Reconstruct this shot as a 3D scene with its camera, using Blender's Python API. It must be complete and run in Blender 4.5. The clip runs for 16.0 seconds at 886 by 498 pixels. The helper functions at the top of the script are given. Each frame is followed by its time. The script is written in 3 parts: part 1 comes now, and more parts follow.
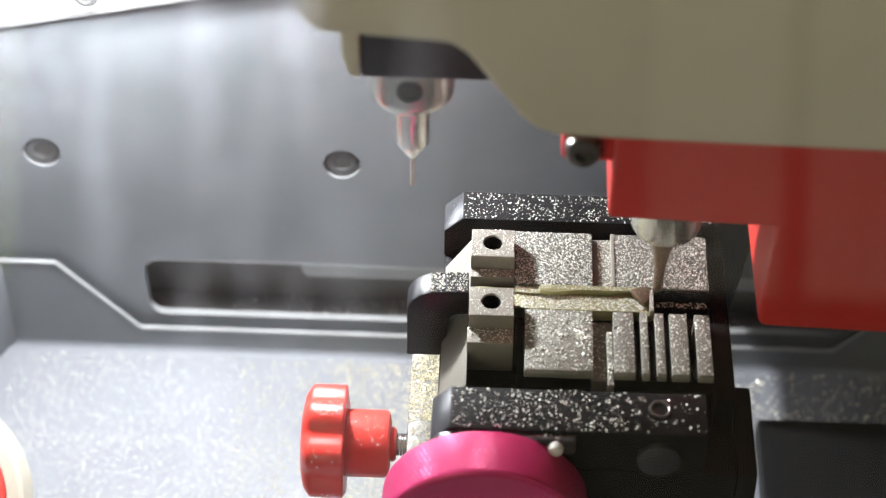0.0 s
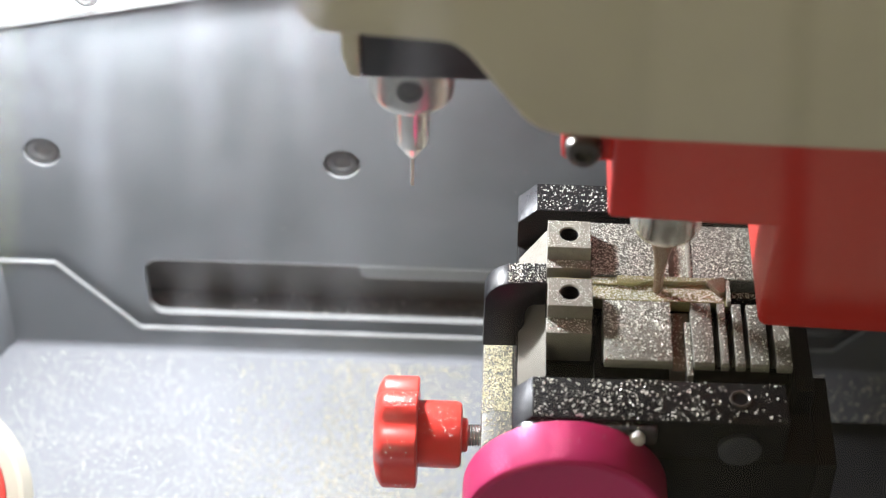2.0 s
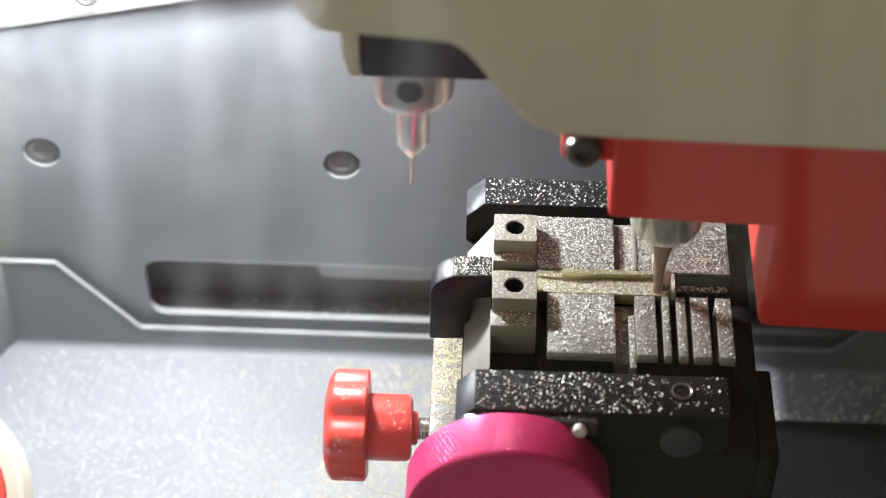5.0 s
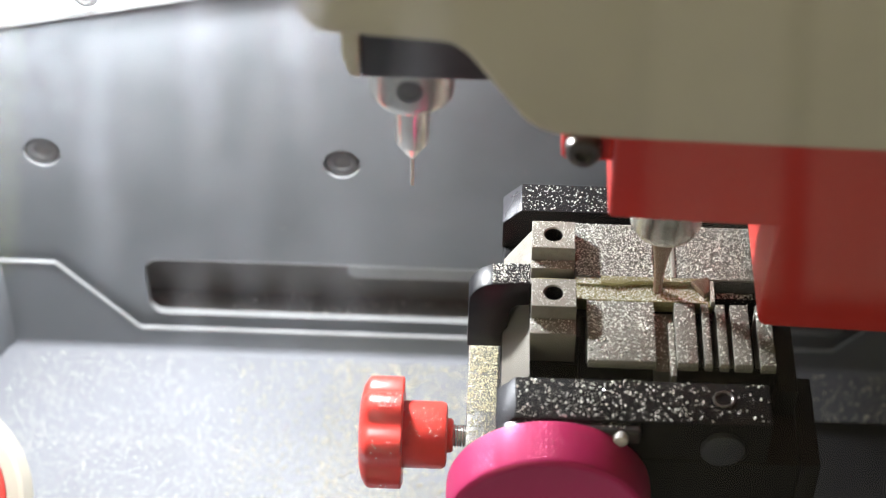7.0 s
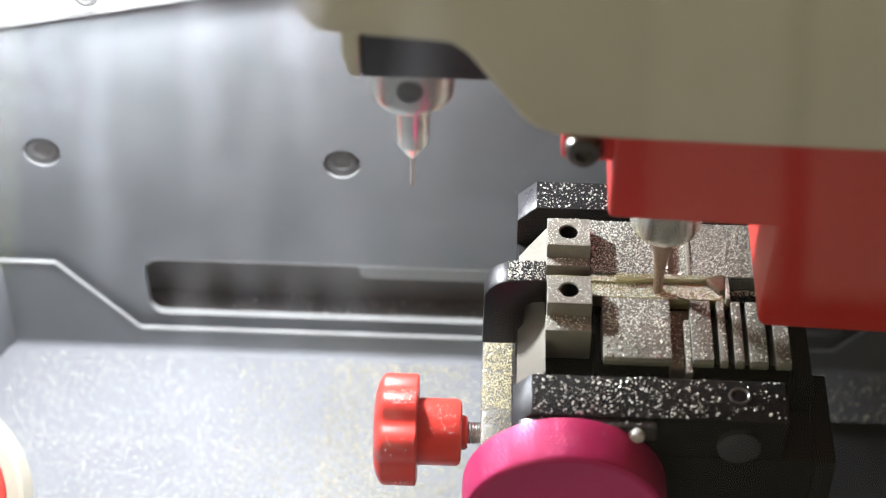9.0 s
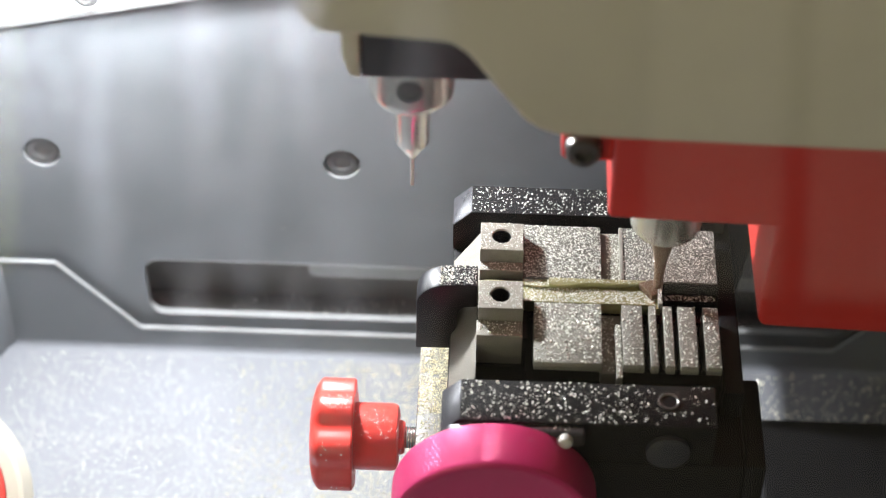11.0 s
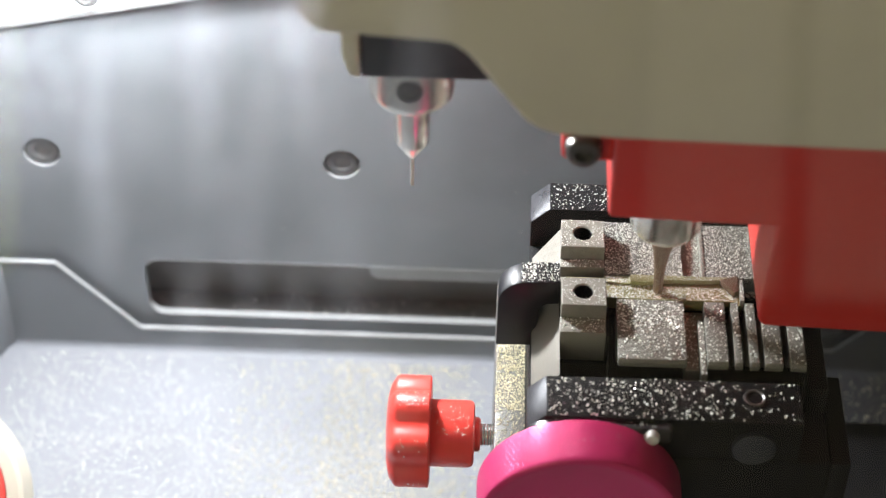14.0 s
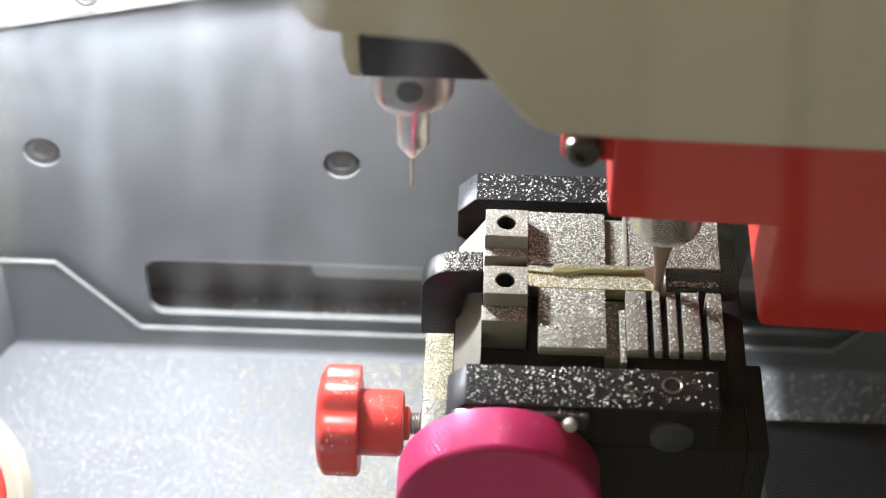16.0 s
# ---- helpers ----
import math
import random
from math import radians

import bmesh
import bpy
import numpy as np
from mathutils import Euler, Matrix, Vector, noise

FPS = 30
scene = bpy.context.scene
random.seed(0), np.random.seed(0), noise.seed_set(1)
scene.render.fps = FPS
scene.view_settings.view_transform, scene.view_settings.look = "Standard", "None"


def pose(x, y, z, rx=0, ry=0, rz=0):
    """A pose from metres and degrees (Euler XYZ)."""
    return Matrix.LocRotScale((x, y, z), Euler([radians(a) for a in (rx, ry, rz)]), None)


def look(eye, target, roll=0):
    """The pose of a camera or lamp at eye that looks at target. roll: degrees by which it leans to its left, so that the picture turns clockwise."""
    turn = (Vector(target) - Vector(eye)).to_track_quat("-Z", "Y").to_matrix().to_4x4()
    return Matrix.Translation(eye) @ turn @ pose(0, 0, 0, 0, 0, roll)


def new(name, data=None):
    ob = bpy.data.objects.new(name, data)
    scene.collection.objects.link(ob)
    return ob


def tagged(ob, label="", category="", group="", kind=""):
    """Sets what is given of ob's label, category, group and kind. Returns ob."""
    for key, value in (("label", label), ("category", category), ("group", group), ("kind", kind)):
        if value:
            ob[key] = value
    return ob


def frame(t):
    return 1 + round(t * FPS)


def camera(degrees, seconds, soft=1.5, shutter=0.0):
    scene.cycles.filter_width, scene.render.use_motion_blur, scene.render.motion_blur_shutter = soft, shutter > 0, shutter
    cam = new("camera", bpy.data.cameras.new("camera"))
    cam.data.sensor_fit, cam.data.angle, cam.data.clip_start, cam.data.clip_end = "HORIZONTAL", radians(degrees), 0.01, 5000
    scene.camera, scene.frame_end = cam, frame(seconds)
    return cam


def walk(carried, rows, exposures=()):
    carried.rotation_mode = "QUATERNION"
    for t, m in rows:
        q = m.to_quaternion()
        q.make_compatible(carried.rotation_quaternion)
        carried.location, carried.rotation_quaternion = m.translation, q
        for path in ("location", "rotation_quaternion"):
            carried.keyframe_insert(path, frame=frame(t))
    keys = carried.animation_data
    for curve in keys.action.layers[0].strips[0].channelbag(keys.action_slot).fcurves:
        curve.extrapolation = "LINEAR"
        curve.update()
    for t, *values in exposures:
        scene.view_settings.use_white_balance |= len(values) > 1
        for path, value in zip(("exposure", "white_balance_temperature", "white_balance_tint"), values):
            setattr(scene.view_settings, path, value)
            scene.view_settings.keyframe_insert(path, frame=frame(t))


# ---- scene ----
from itertools import product

FLOOR = 110.3            # millimetres from the clamp blocks' tops down to the tray


def at(x, y, z):
    """A place in metres from millimetres about the first clamp hole; the tray's floor is z = 0."""
    return Vector((x * 0.001, y * 0.001, (z + FLOOR) * 0.001))


# ---- camera ----
cam = camera(25.25, 16.0, soft=1.0)
cam.data.dof.use_dof = True
cam.data.dof.focus_distance = 0.387
cam.data.dof.aperture_fstop = 17.0
EYE, AIM = at(-1.91, -270.3, 261.4), at(-9.5, -1.2, -1.0)
walk(cam, [(0.0, look(EYE, AIM, 0.81)), (16.0, look(EYE, AIM, 0.81))], [(0.0, 0.0), (16.0, 0.0)])

# ---- light ----
world = bpy.data.worlds.new("daylight")
scene.world = world
world.use_nodes = True
world.node_tree.nodes["Background"].inputs[0].default_value = (0.85, 0.95, 1.0, 1)
world.node_tree.nodes["Background"].inputs[1].default_value = 0.5


def area_light(name, place, aim, sx, sy, watts, colour):
    d = bpy.data.lights.new(name, "AREA")
    d.shape, d.size, d.size_y, d.energy, d.color = "RECTANGLE", sx, sy, watts, colour
    ob = new(name, d)
    ob.matrix_world = look(place, aim)
    return ob


area_light("led_glow", at(-60, 62.2, 53), at(-30, 14, -60), 0.024, 0.008, 0.93, (0.95, 0.97, 1.0))
area_light("led_glow", at(-100, 57, 15), at(-98, 52, -60), 0.060, 0.010, 0.12, (0.92, 0.96, 1.0))
# fill lamp added at the left window, standing in for daylight on the machine's front
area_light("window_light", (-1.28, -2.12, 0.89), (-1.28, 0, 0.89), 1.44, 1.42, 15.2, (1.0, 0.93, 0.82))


# ---- materials ----
def material(name, colour, rough=0.5, metal=0.0, grain=0.1, scale=400.0, bump=0.1, wear=0.15, fine=1.0,
             stretch=(1, 1, 1), island=0.0, coat=0.0, shine=0.5, broad=0.12):
    """Colour with stains (large) and grain (small), roughness that varies, and a fine relief."""
    m = bpy.data.materials.new(name)
    m.use_nodes = True
    nt = m.node_tree
    n, l = nt.nodes, nt.links
    b = n["Principled BSDF"]
    b.inputs["Metallic"].default_value = metal
    b.inputs["Coat Weight"].default_value = coat
    b.inputs["Specular IOR Level"].default_value = shine
    co = n.new("ShaderNodeTexCoord")
    mp = n.new("ShaderNodeMapping")
    mp.inputs["Scale"].default_value = stretch
    l.new(co.outputs["Object"], mp.inputs["Vector"])
    big, small = n.new("ShaderNodeTexNoise"), n.new("ShaderNodeTexNoise")
    big.inputs["Scale"].default_value, big.inputs["Detail"].default_value = scale * broad, 5
    small.inputs["Scale"].default_value, small.inputs["Detail"].default_value = scale * fine, 6
    for t in (big, small):
        l.new(mp.outputs[0], t.inputs["Vector"])
    mix = n.new("ShaderNodeMix")
    mix.data_type = "RGBA"
    mix.blend_type = "MULTIPLY"
    mix.inputs["Factor"].default_value = 1.0
    mix.inputs[6].default_value = (*colour, 1)
    add = n.new("ShaderNodeMath")
    add.operation = "MULTIPLY_ADD"
    l.new(small.outputs[0], add.inputs[0])
    add.inputs[1].default_value = grain * 2
    add.inputs[2].default_value = 1 - grain
    add2 = n.new("ShaderNodeMath")
    add2.operation = "MULTIPLY_ADD"
    l.new(big.outputs[0], add2.inputs[0])
    add2.inputs[1].default_value = wear * 2
    add2.inputs[2].default_value = -wear
    tot = n.new("ShaderNodeMath")
    tot.operation = "ADD"
    l.new(add.outputs[0], tot.inputs[0])
    l.new(add2.outputs[0], tot.inputs[1])
    last = tot
    if island:
        geo = n.new("ShaderNodeNewGeometry")
        isl = n.new("ShaderNodeMath")
        isl.operation = "MULTIPLY_ADD"
        l.new(geo.outputs["Random Per Island"], isl.inputs[0])
        isl.inputs[1].default_value = island
        l.new(tot.outputs[0], isl.inputs[2])
        last = isl
    l.new(last.outputs[0], mix.inputs[7])
    l.new(mix.outputs[2], b.inputs["Base Color"])
    ro = n.new("ShaderNodeMapRange")
    ro.inputs[3].default_value, ro.inputs[4].default_value = max(0.03, rough - 0.5 * rough * (wear + 0.3)), rough * (1.15 + wear)
    l.new(big.outputs[0], ro.inputs[0])
    l.new(ro.outputs[0], b.inputs["Roughness"])
    if bump:
        bp = n.new("ShaderNodeBump")
        bp.inputs["Strength"].default_value = bump
        bp.inputs["Distance"].default_value = 0.0004
        l.new(small.outputs[0], bp.inputs["Height"])
        l.new(bp.outputs[0], b.inputs["Normal"])
    return m


# pads take darker steel tones than the blocks, to set off the chips
PAD = material("dark_pad_steel", (0.10, 0.097, 0.083), 0.5, 0.1, 0.25, 900, 0.25, 0.2)
MIDSTEEL = material("mid_pad_steel", (0.195, 0.184, 0.157), 0.5, 0.1, 0.25, 900, 0.25, 0.2)
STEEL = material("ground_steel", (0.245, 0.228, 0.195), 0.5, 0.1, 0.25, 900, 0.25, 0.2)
BLACK = material("black_anodised", (0.011, 0.0107, 0.0115), 0.45, 0.0, 0.2, 700, 0.15, 0.2, shine=0.16)
BLACKP = material("black_plastic", (0.012, 0.012, 0.014), 0.34, 0.0, 0.2, 500, 0.1, 0.2, shine=0.4)
PLATE = material("worn_plate", (0.15, 0.148, 0.14), 0.5, 0.4, 0.2, 500, 0.15, 0.25)
MAGENTA = material("magenta_anodised", (0.66, 0.030, 0.165), 0.36, 0.25, 0.08, 500, 0.05, 0.12)
RED = material("red_plastic", (0.80, 0.06, 0.045), 0.34, 0.0, 0.05, 400, 0.04, 0.12, coat=0.1, shine=0.4)
REDPAINT = material("red_paint", (0.62, 0.042, 0.033), 0.45, 0.0, 0.06, 500, 0.06, 0.12)
CREAM = material("cream_shell", (0.66, 0.61, 0.49), 0.5, 0.0, 0.05, 300, 0.05, 0.10)
DARKGREY = material("dark_grey_block", (0.035, 0.036, 0.045), 0.5, 0.0, 0.15, 300, 0.1, 0.2)
# broad blotches in this colour stand in for patches of reflected light
WALL = material("grey_powder_coat", (0.207, 0.219, 0.234), 0.38, 0.0, 0.08, 2100, 0.55, 0.40, stretch=(0.6, 1, 1.0), broad=0.017)
TRAY = material("pale_steel_tray", (0.258, 0.268, 0.293), 0.6, 0.0, 0.12, 600, 0.12, 0.22, broad=0.05)
EDGE = material("bare_cut_edge", (0.46, 0.47, 0.47), 0.4, 0.3, 0.1, 500, 0.05, 0.1)
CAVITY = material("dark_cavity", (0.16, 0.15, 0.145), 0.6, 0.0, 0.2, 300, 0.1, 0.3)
TAB = material("grey_slide", (0.34, 0.345, 0.34), 0.4, 0.3, 0.1, 400, 0.1, 0.15)
CHROME = material("polished_steel", (0.72, 0.71, 0.69), 0.22, 1.0, 0.06, 500, 0.03, 0.15)
SATIN = material("satin_steel", (0.80, 0.79, 0.73), 0.22, 0.85, 0.06, 500, 0.03, 0.12)
NEEDLE = material("matt_steel", (0.80, 0.79, 0.76), 0.5, 0.2, 0.06, 500, 0.03, 0.12)
BRONZE = material("bronze_coated_carbide", (0.22, 0.145, 0.10), 0.42, 0.5, 0.15, 800, 0.08, 0.2)
BRASS = material("cut_brass", (0.36, 0.335, 0.17), 0.40, 0.7, 0.15, 900, 0.15, 0.15)
COPPER = material("brass_shade", (0.17, 0.11, 0.075), 0.4, 0.5, 0.2, 900, 0.15, 0.2)
CHIPS = material("metal_chips", (0.86, 0.87, 0.80), 0.22, 0.1, 0.1, 900, 0.0, 0.1, island=0.35, shine=0.8)
GOLDCHIPS = material("brass_chips", (0.88, 0.85, 0.72), 0.3, 0.15, 0.1, 900, 0.0, 0.1, island=0.4)
DRIFT = material("brass_drift", (0.60, 0.55, 0.38), 0.36, 0.4, 0.1, 900, 0.0, 0.1, island=0.4)
BOLT = material("oxide_bolt", (0.16, 0.15, 0.14), 0.32, 0.7, 0.2, 700, 0.1, 0.2)
BOLTGREY = material("zinc_bolt", (0.10, 0.098, 0.096), 0.5, 0.2, 0.2, 700, 0.1, 0.2)
WHITE = material("white_paint", (0.85, 0.86, 0.87), 0.4, 0.0, 0.04, 300, 0.03, 0.06)
LIP = material("worn_lip_lit_chamfer", (0.06, 0.06, 0.066), 0.28, 0.3, 0.2, 600, 0.1, 0.3)
PLASTER = material("room_plaster", (0.74, 0.71, 0.64), 0.8, 0.0, 0.05, 60, 0.1, 0.08)
UMBER = material("umber_reflection_tone", (0.22, 0.17, 0.145), 0.7, 0.0, 0.05, 60, 0.1, 0.08)
CONCRETE = material("room_floor", (0.42, 0.42, 0.41), 0.6, 0.0, 0.1, 40, 0.1, 0.15)
WOOD = material("brown_wood", (0.20, 0.13, 0.08), 0.5, 0.0, 0.2, 120, 0.15, 0.2, stretch=(0.1, 1, 1))
FRAME = material("dark_window_frame", (0.05, 0.045, 0.04), 0.5, 0.0, 0.1, 120, 0.1, 0.15)


def clear_sheet(name, mirrored, smear):
    """Clear sheet that mirrors a little, with greasy wipe marks and finger spots; smear also paints a bluish light
    haze.
    """
    m = bpy.data.materials.new(name)
    m.use_nodes = True
    n, l = m.node_tree.nodes, m.node_tree.links
    n.remove(n["Principled BSDF"])
    tr, gl, mix = (n.new("ShaderNode" + k) for k in ("BsdfTransparent", "BsdfGlossy", "MixShader"))
    mix.inputs[0].default_value = mirrored
    gl.inputs["Roughness"].default_value = 0.03
    l.new(tr.outputs[0], mix.inputs[1])
    l.new(gl.outputs[0], mix.inputs[2])
    last = mix
    if smear:
        co = n.new("ShaderNodeTexCoord")

        def layer(turn, stretch, scale, lo, hi, amount, kind="ShaderNodeTexNoise"):
            mp, tx, rg = n.new("ShaderNodeMapping"), n.new(kind), n.new("ShaderNodeMapRange")
            mp.inputs["Rotation"].default_value = (0, radians(turn), 0)
            mp.inputs["Scale"].default_value = stretch
            tx.inputs["Scale"].default_value = scale
            l.new(co.outputs["Object"], mp.inputs["Vector"])
            l.new(mp.outputs[0], tx.inputs["Vector"])
            l.new(tx.outputs[0], rg.inputs[0])
            for k, v in zip((1, 2, 3, 4), (lo, hi, 0.0, amount)):
                rg.inputs[k].default_value = v
            return rg.outputs[0]

        def sums(a, b, how):
            k = n.new("ShaderNodeMath")
            k.operation = how
            l.new(a, k.inputs[0])
            l.new(b, k.inputs[1])
            return k.outputs[0]
        streaks = sums(layer(5, (1, 0.2, 0.13), 380, 0.48, 0.70, smear), layer(-26, (1, 0.2, 0.09), 330, 0.50, 0.68, smear), "ADD")
        spots = layer(0, (1, 1, 1), 360, 0.42, 0.22, smear * 1.2, "ShaderNodeTexVoronoi")
        patch = layer(0, (1, 1, 1), 30, 0.40, 0.62, 1.0)
        side = n.new("ShaderNodeSeparateXYZ")
        l.new(co.outputs["Object"], side.inputs[0])
        mask = sums(streaks, sums(spots, patch, "MULTIPLY"), "ADD")
        # keeps the painted haze to the upper left, nearest the lamps
        for axis, span in ((0, (-0.004, -0.019, 0.03, 1.0)), (2, (0.240, 0.266, 0.12, 1.0))):
            haze_fade = n.new("ShaderNodeMapRange")
            for k, v in zip((1, 2, 3, 4), span):
                haze_fade.inputs[k].default_value = v
            l.new(side.outputs[axis], haze_fade.inputs[0])
            mask = sums(mask, haze_fade.outputs[0], "MULTIPLY")
        film, tint, both = n.new("ShaderNodeBsdfTranslucent"), n.new("ShaderNodeMix"), n.new("ShaderNodeAddShader")
        tint.data_type = "RGBA"
        tint.inputs[6].default_value = (0, 0, 0, 1)
        tint.inputs[7].default_value = (0.82, 0.87, 1.0, 1)
        l.new(mask, tint.inputs["Factor"])
        l.new(tint.outputs[2], film.inputs[0])
        l.new(mix.outputs[0], both.inputs[0])
        l.new(film.outputs[0], both.inputs[1])
        last = both
    l.new(last.outputs[0], n["Material Output"].inputs[0])
    return m


GUARD = clear_sheet("clear_acrylic", 0.04, 0.42)
GLASS = clear_sheet("window_glass", 0.04, 0.0)


def glowing(name, colour, strength):
    m = bpy.data.materials.new(name)
    m.use_nodes = True
    b = m.node_tree.nodes["Principled BSDF"]
    b.inputs["Base Color"].default_value = (*colour, 1)
    b.inputs["Emission Color"].default_value = (*colour, 1)
    b.inputs["Emission Strength"].default_value = strength
    return m


DAYLIGHT = glowing("hazy_daylight", (1.0, 0.94, 0.80), 0.20)
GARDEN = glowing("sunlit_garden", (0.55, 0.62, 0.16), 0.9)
GLOW = glowing("led_diffuser", (0.95, 0.97, 1.0), 8.0)


# ---- builders ----
ORIGIN = {}


def thing(name, x, y, z, label, category, group="", kind=""):
    ob = new(name)
    ob.empty_display_size = 0.005
    ob.location = at(x, y, z)
    ORIGIN[name] = ORIGIN[ob.name] = at(x, y, z)
    return tagged(ob, label, category, group, kind)


def link(name, bm, mat, parent=None, label="", smooth=True, kind="", category=""):
    """One mesh object from a bmesh in millimetres of the place."""
    top = parent
    while top is not None and top.parent is not None:
        top = top.parent
    base = ORIGIN.get(top.name, Vector((0, 0, 0))) if top is not None else Vector((0, 0, 0))
    for v in bm.verts:
        v.co = at(*v.co) - base
    bmesh.ops.recalc_face_normals(bm, faces=bm.faces)
    me = bpy.data.meshes.new(name)
    bm.to_mesh(me)
    bm.free()
    me.materials.append(mat)
    if smooth:
        for p in me.polygons:
            p.use_smooth = True
        me.set_sharp_from_angle(angle=radians(32))
    ob = new(name, me)
    ob.parent = parent
    return tagged(ob, label, category, "", kind)


def part(name, bm, mat, parent, label=""):
    return link(name, bm, mat, parent, label)


def bevelled(bm, r, seg=2, edges=None):
    if r:
        bmesh.ops.bevel(bm, geom=edges or bm.edges[:], offset=r, segments=seg, profile=0.5, affect="EDGES", clamp_overlap=True)
    return bm


def box(x0, x1, y0, y1, z0, z1, r=0.2, seg=2):
    bm = bmesh.new()
    v = [bm.verts.new(c) for c in product((x0, x1), (y0, y1), (z0, z1))]
    for f in ((0, 1, 3, 2), (4, 6, 7, 5), (0, 4, 5, 1), (2, 3, 7, 6), (0, 2, 6, 4), (1, 5, 7, 3)):
        bm.faces.new([v[i] for i in f])
    bmesh.ops.recalc_face_normals(bm, faces=bm.faces)
    return bevelled(bm, r, seg)


def prism(outline, lo, hi, axis="y", r=0.2, seg=2):
    """An outline in the two other axes (x,z / y,z / x,y), drawn out along axis."""
    bm = bmesh.new()

    def p(a, b, c):
        return {"y": (a, c, b), "x": (c, a, b), "z": (a, b, c)}[axis]
    n = len(outline)
    lows = [bm.verts.new(p(a, b, lo)) for a, b in outline]
    highs = [bm.verts.new(p(a, b, hi)) for a, b in outline]
    bm.faces.new(lows)
    bm.faces.new(highs[::-1])
    for i in range(n):
        j = (i + 1) % n
        bm.faces.new((lows[i], lows[j], highs[j], highs[i]))
    bmesh.ops.recalc_face_normals(bm, faces=bm.faces)
    return bevelled(bm, r, seg)


def lathe(profile, c, axis="z", n=40, caps=True):
    """Rings of (radius, height) about an axis through c."""
    bm = bmesh.new()
    rings = []

    def p(u, v, h):
        return {"z": (c[0] + u, c[1] + v, c[2] + h), "y": (c[0] + u, c[1] + h, c[2] + v), "x": (c[0] + h, c[1] + u, c[2] + v)}[axis]
    for r, h in profile:
        rings.append([bm.verts.new(p(r * math.cos(2 * math.pi * k / n), r * math.sin(2 * math.pi * k / n), h)) for k in range(n)])
    for a, b in zip(rings, rings[1:]):
        for k in range(n):
            bm.faces.new((a[k], a[(k + 1) % n], b[(k + 1) % n], b[k]))
    if caps:
        bm.faces.new(rings[0])
        bm.faces.new(rings[-1])
    return bm


def arc(cx, cy, r, a0, a1, n=8):
    return [(cx + r * math.cos(radians(a0 + (a1 - a0) * k / n)), cy + r * math.sin(radians(a0 + (a1 - a0) * k / n))) for k in range(n + 1)]


def holed_plate(x0, x1, y0, y1, cx, cy, r, z0, z1, n=24):
    """A block with a round hole sunk from the top."""
    bm = bmesh.new()

    def ring(rad, z):
        return [bm.verts.new((cx + rad * math.cos(2 * math.pi * k / n), cy + rad * math.sin(2 * math.pi * k / n), z)) for k in range(n)]

    def square(z):
        out = []
        for k in range(n):
            a = 2 * math.pi * k / n
            u, v = math.cos(a), math.sin(a)
            s = 1 / max(abs(u), abs(v))
            u, v = u * s, v * s
            out.append(bm.verts.new((cx + (u * (x1 - cx) if u > 0 else u * (cx - x0)), cy + (v * (y1 - cy) if v > 0 else v * (cy - y0)), z)))
        return out
    rings = [square(z0), square(z1 - 0.15), ring(r + 0.25, z1), ring(r, z1 - 0.3), ring(r, z1 - 6.0)]
    top = square(z1)
    for v in top:
        v.co.x = cx + (v.co.x - cx) * 0.97
        v.co.y = cy + (v.co.y - cy) * 0.97
    rings.insert(2, top)
    for a, b in zip(rings, rings[1:]):
        for k in range(n):
            bm.faces.new((a[k], a[(k + 1) % n], b[(k + 1) % n], b[k]))
    bm.faces.new(rings[0])
    bm.faces.new(rings[-1])
    return bm


def chips(name, patches, parent, mat, seed, label, category="", upright=False, holes=(), drum=None):
    """Loose flakes: patches of (x0, x1, y0, y1, z, count, smallest, largest); on a drum (y, z) about x, y is an angle and z the radius."""
    rng = np.random.default_rng(seed)
    top = parent
    while top is not None and top.parent is not None:
        top = top.parent
    base = ORIGIN.get(top.name, Vector((0, 0, 0))) if top is not None else Vector((0, 0, 0))
    verts, faces = [], []
    shape = np.array([(1, 0, 0), (0, 1, 0), (-1, 0, 0), (0, -1, 0), (0, 0, 0.8), (0, 0, -0.8)], float)
    sides = [(i, (i + 1) % 4, 4) for i in range(4)] + [((i + 1) % 4, i, 5) for i in range(4)]
    for x0, x1, y0, y1, z, count, s0, s1 in patches:
        for _ in range(count):
            s = s0 + (s1 - s0) * rng.random() ** 2.2
            a, tilt, turn = rng.random() * 6.283, rng.normal() * 0.45, rng.random() * 6.283
            e = Euler((tilt, rng.normal() * 0.35, 0)).to_matrix()
            q = Matrix.Rotation(a, 3, "Z") @ e
            v = (shape + rng.normal(0, 0.16, shape.shape)) * s * (1, 0.5 + 0.5 * rng.random(), 0.5 + 0.5 * rng.random())
            v = v @ np.array(q).T
            v[:, 2] += -v[:, 2].min()
            px, py = x0 + (x1 - x0) * rng.random(), y0 + (y1 - y0) * rng.random()
            if any((px - hx) ** 2 + (py - hy) ** 2 < hr * hr for hx, hy, hr in holes):
                continue
            if drum:
                v[:, 2] += z - 0.04
                v = v @ np.array(Matrix.Rotation(radians(py - 90), 3, "X")).T
                v += (px, drum[0], drum[1])
            else:
                v += (px, py, z - 0.02)
            if upright:
                v = np.stack((v[:, 0], 2 * z - v[:, 2] - 0.04, v[:, 1]), 1)
            k = len(verts)
            verts.extend(v.tolist())
            faces.extend((k + a, k + b, k + c) for a, b, c in sides)
    w = (np.array(verts) + (0, 0, FLOOR)) * 0.001 - np.array(base)
    me = bpy.data.meshes.new(name)
    me.from_pydata(w.tolist(), [], faces)
    me.materials.append(mat)
    ob = new(name, me)
    ob.parent = parent
    return tagged(ob, label, category, "", "stuff")


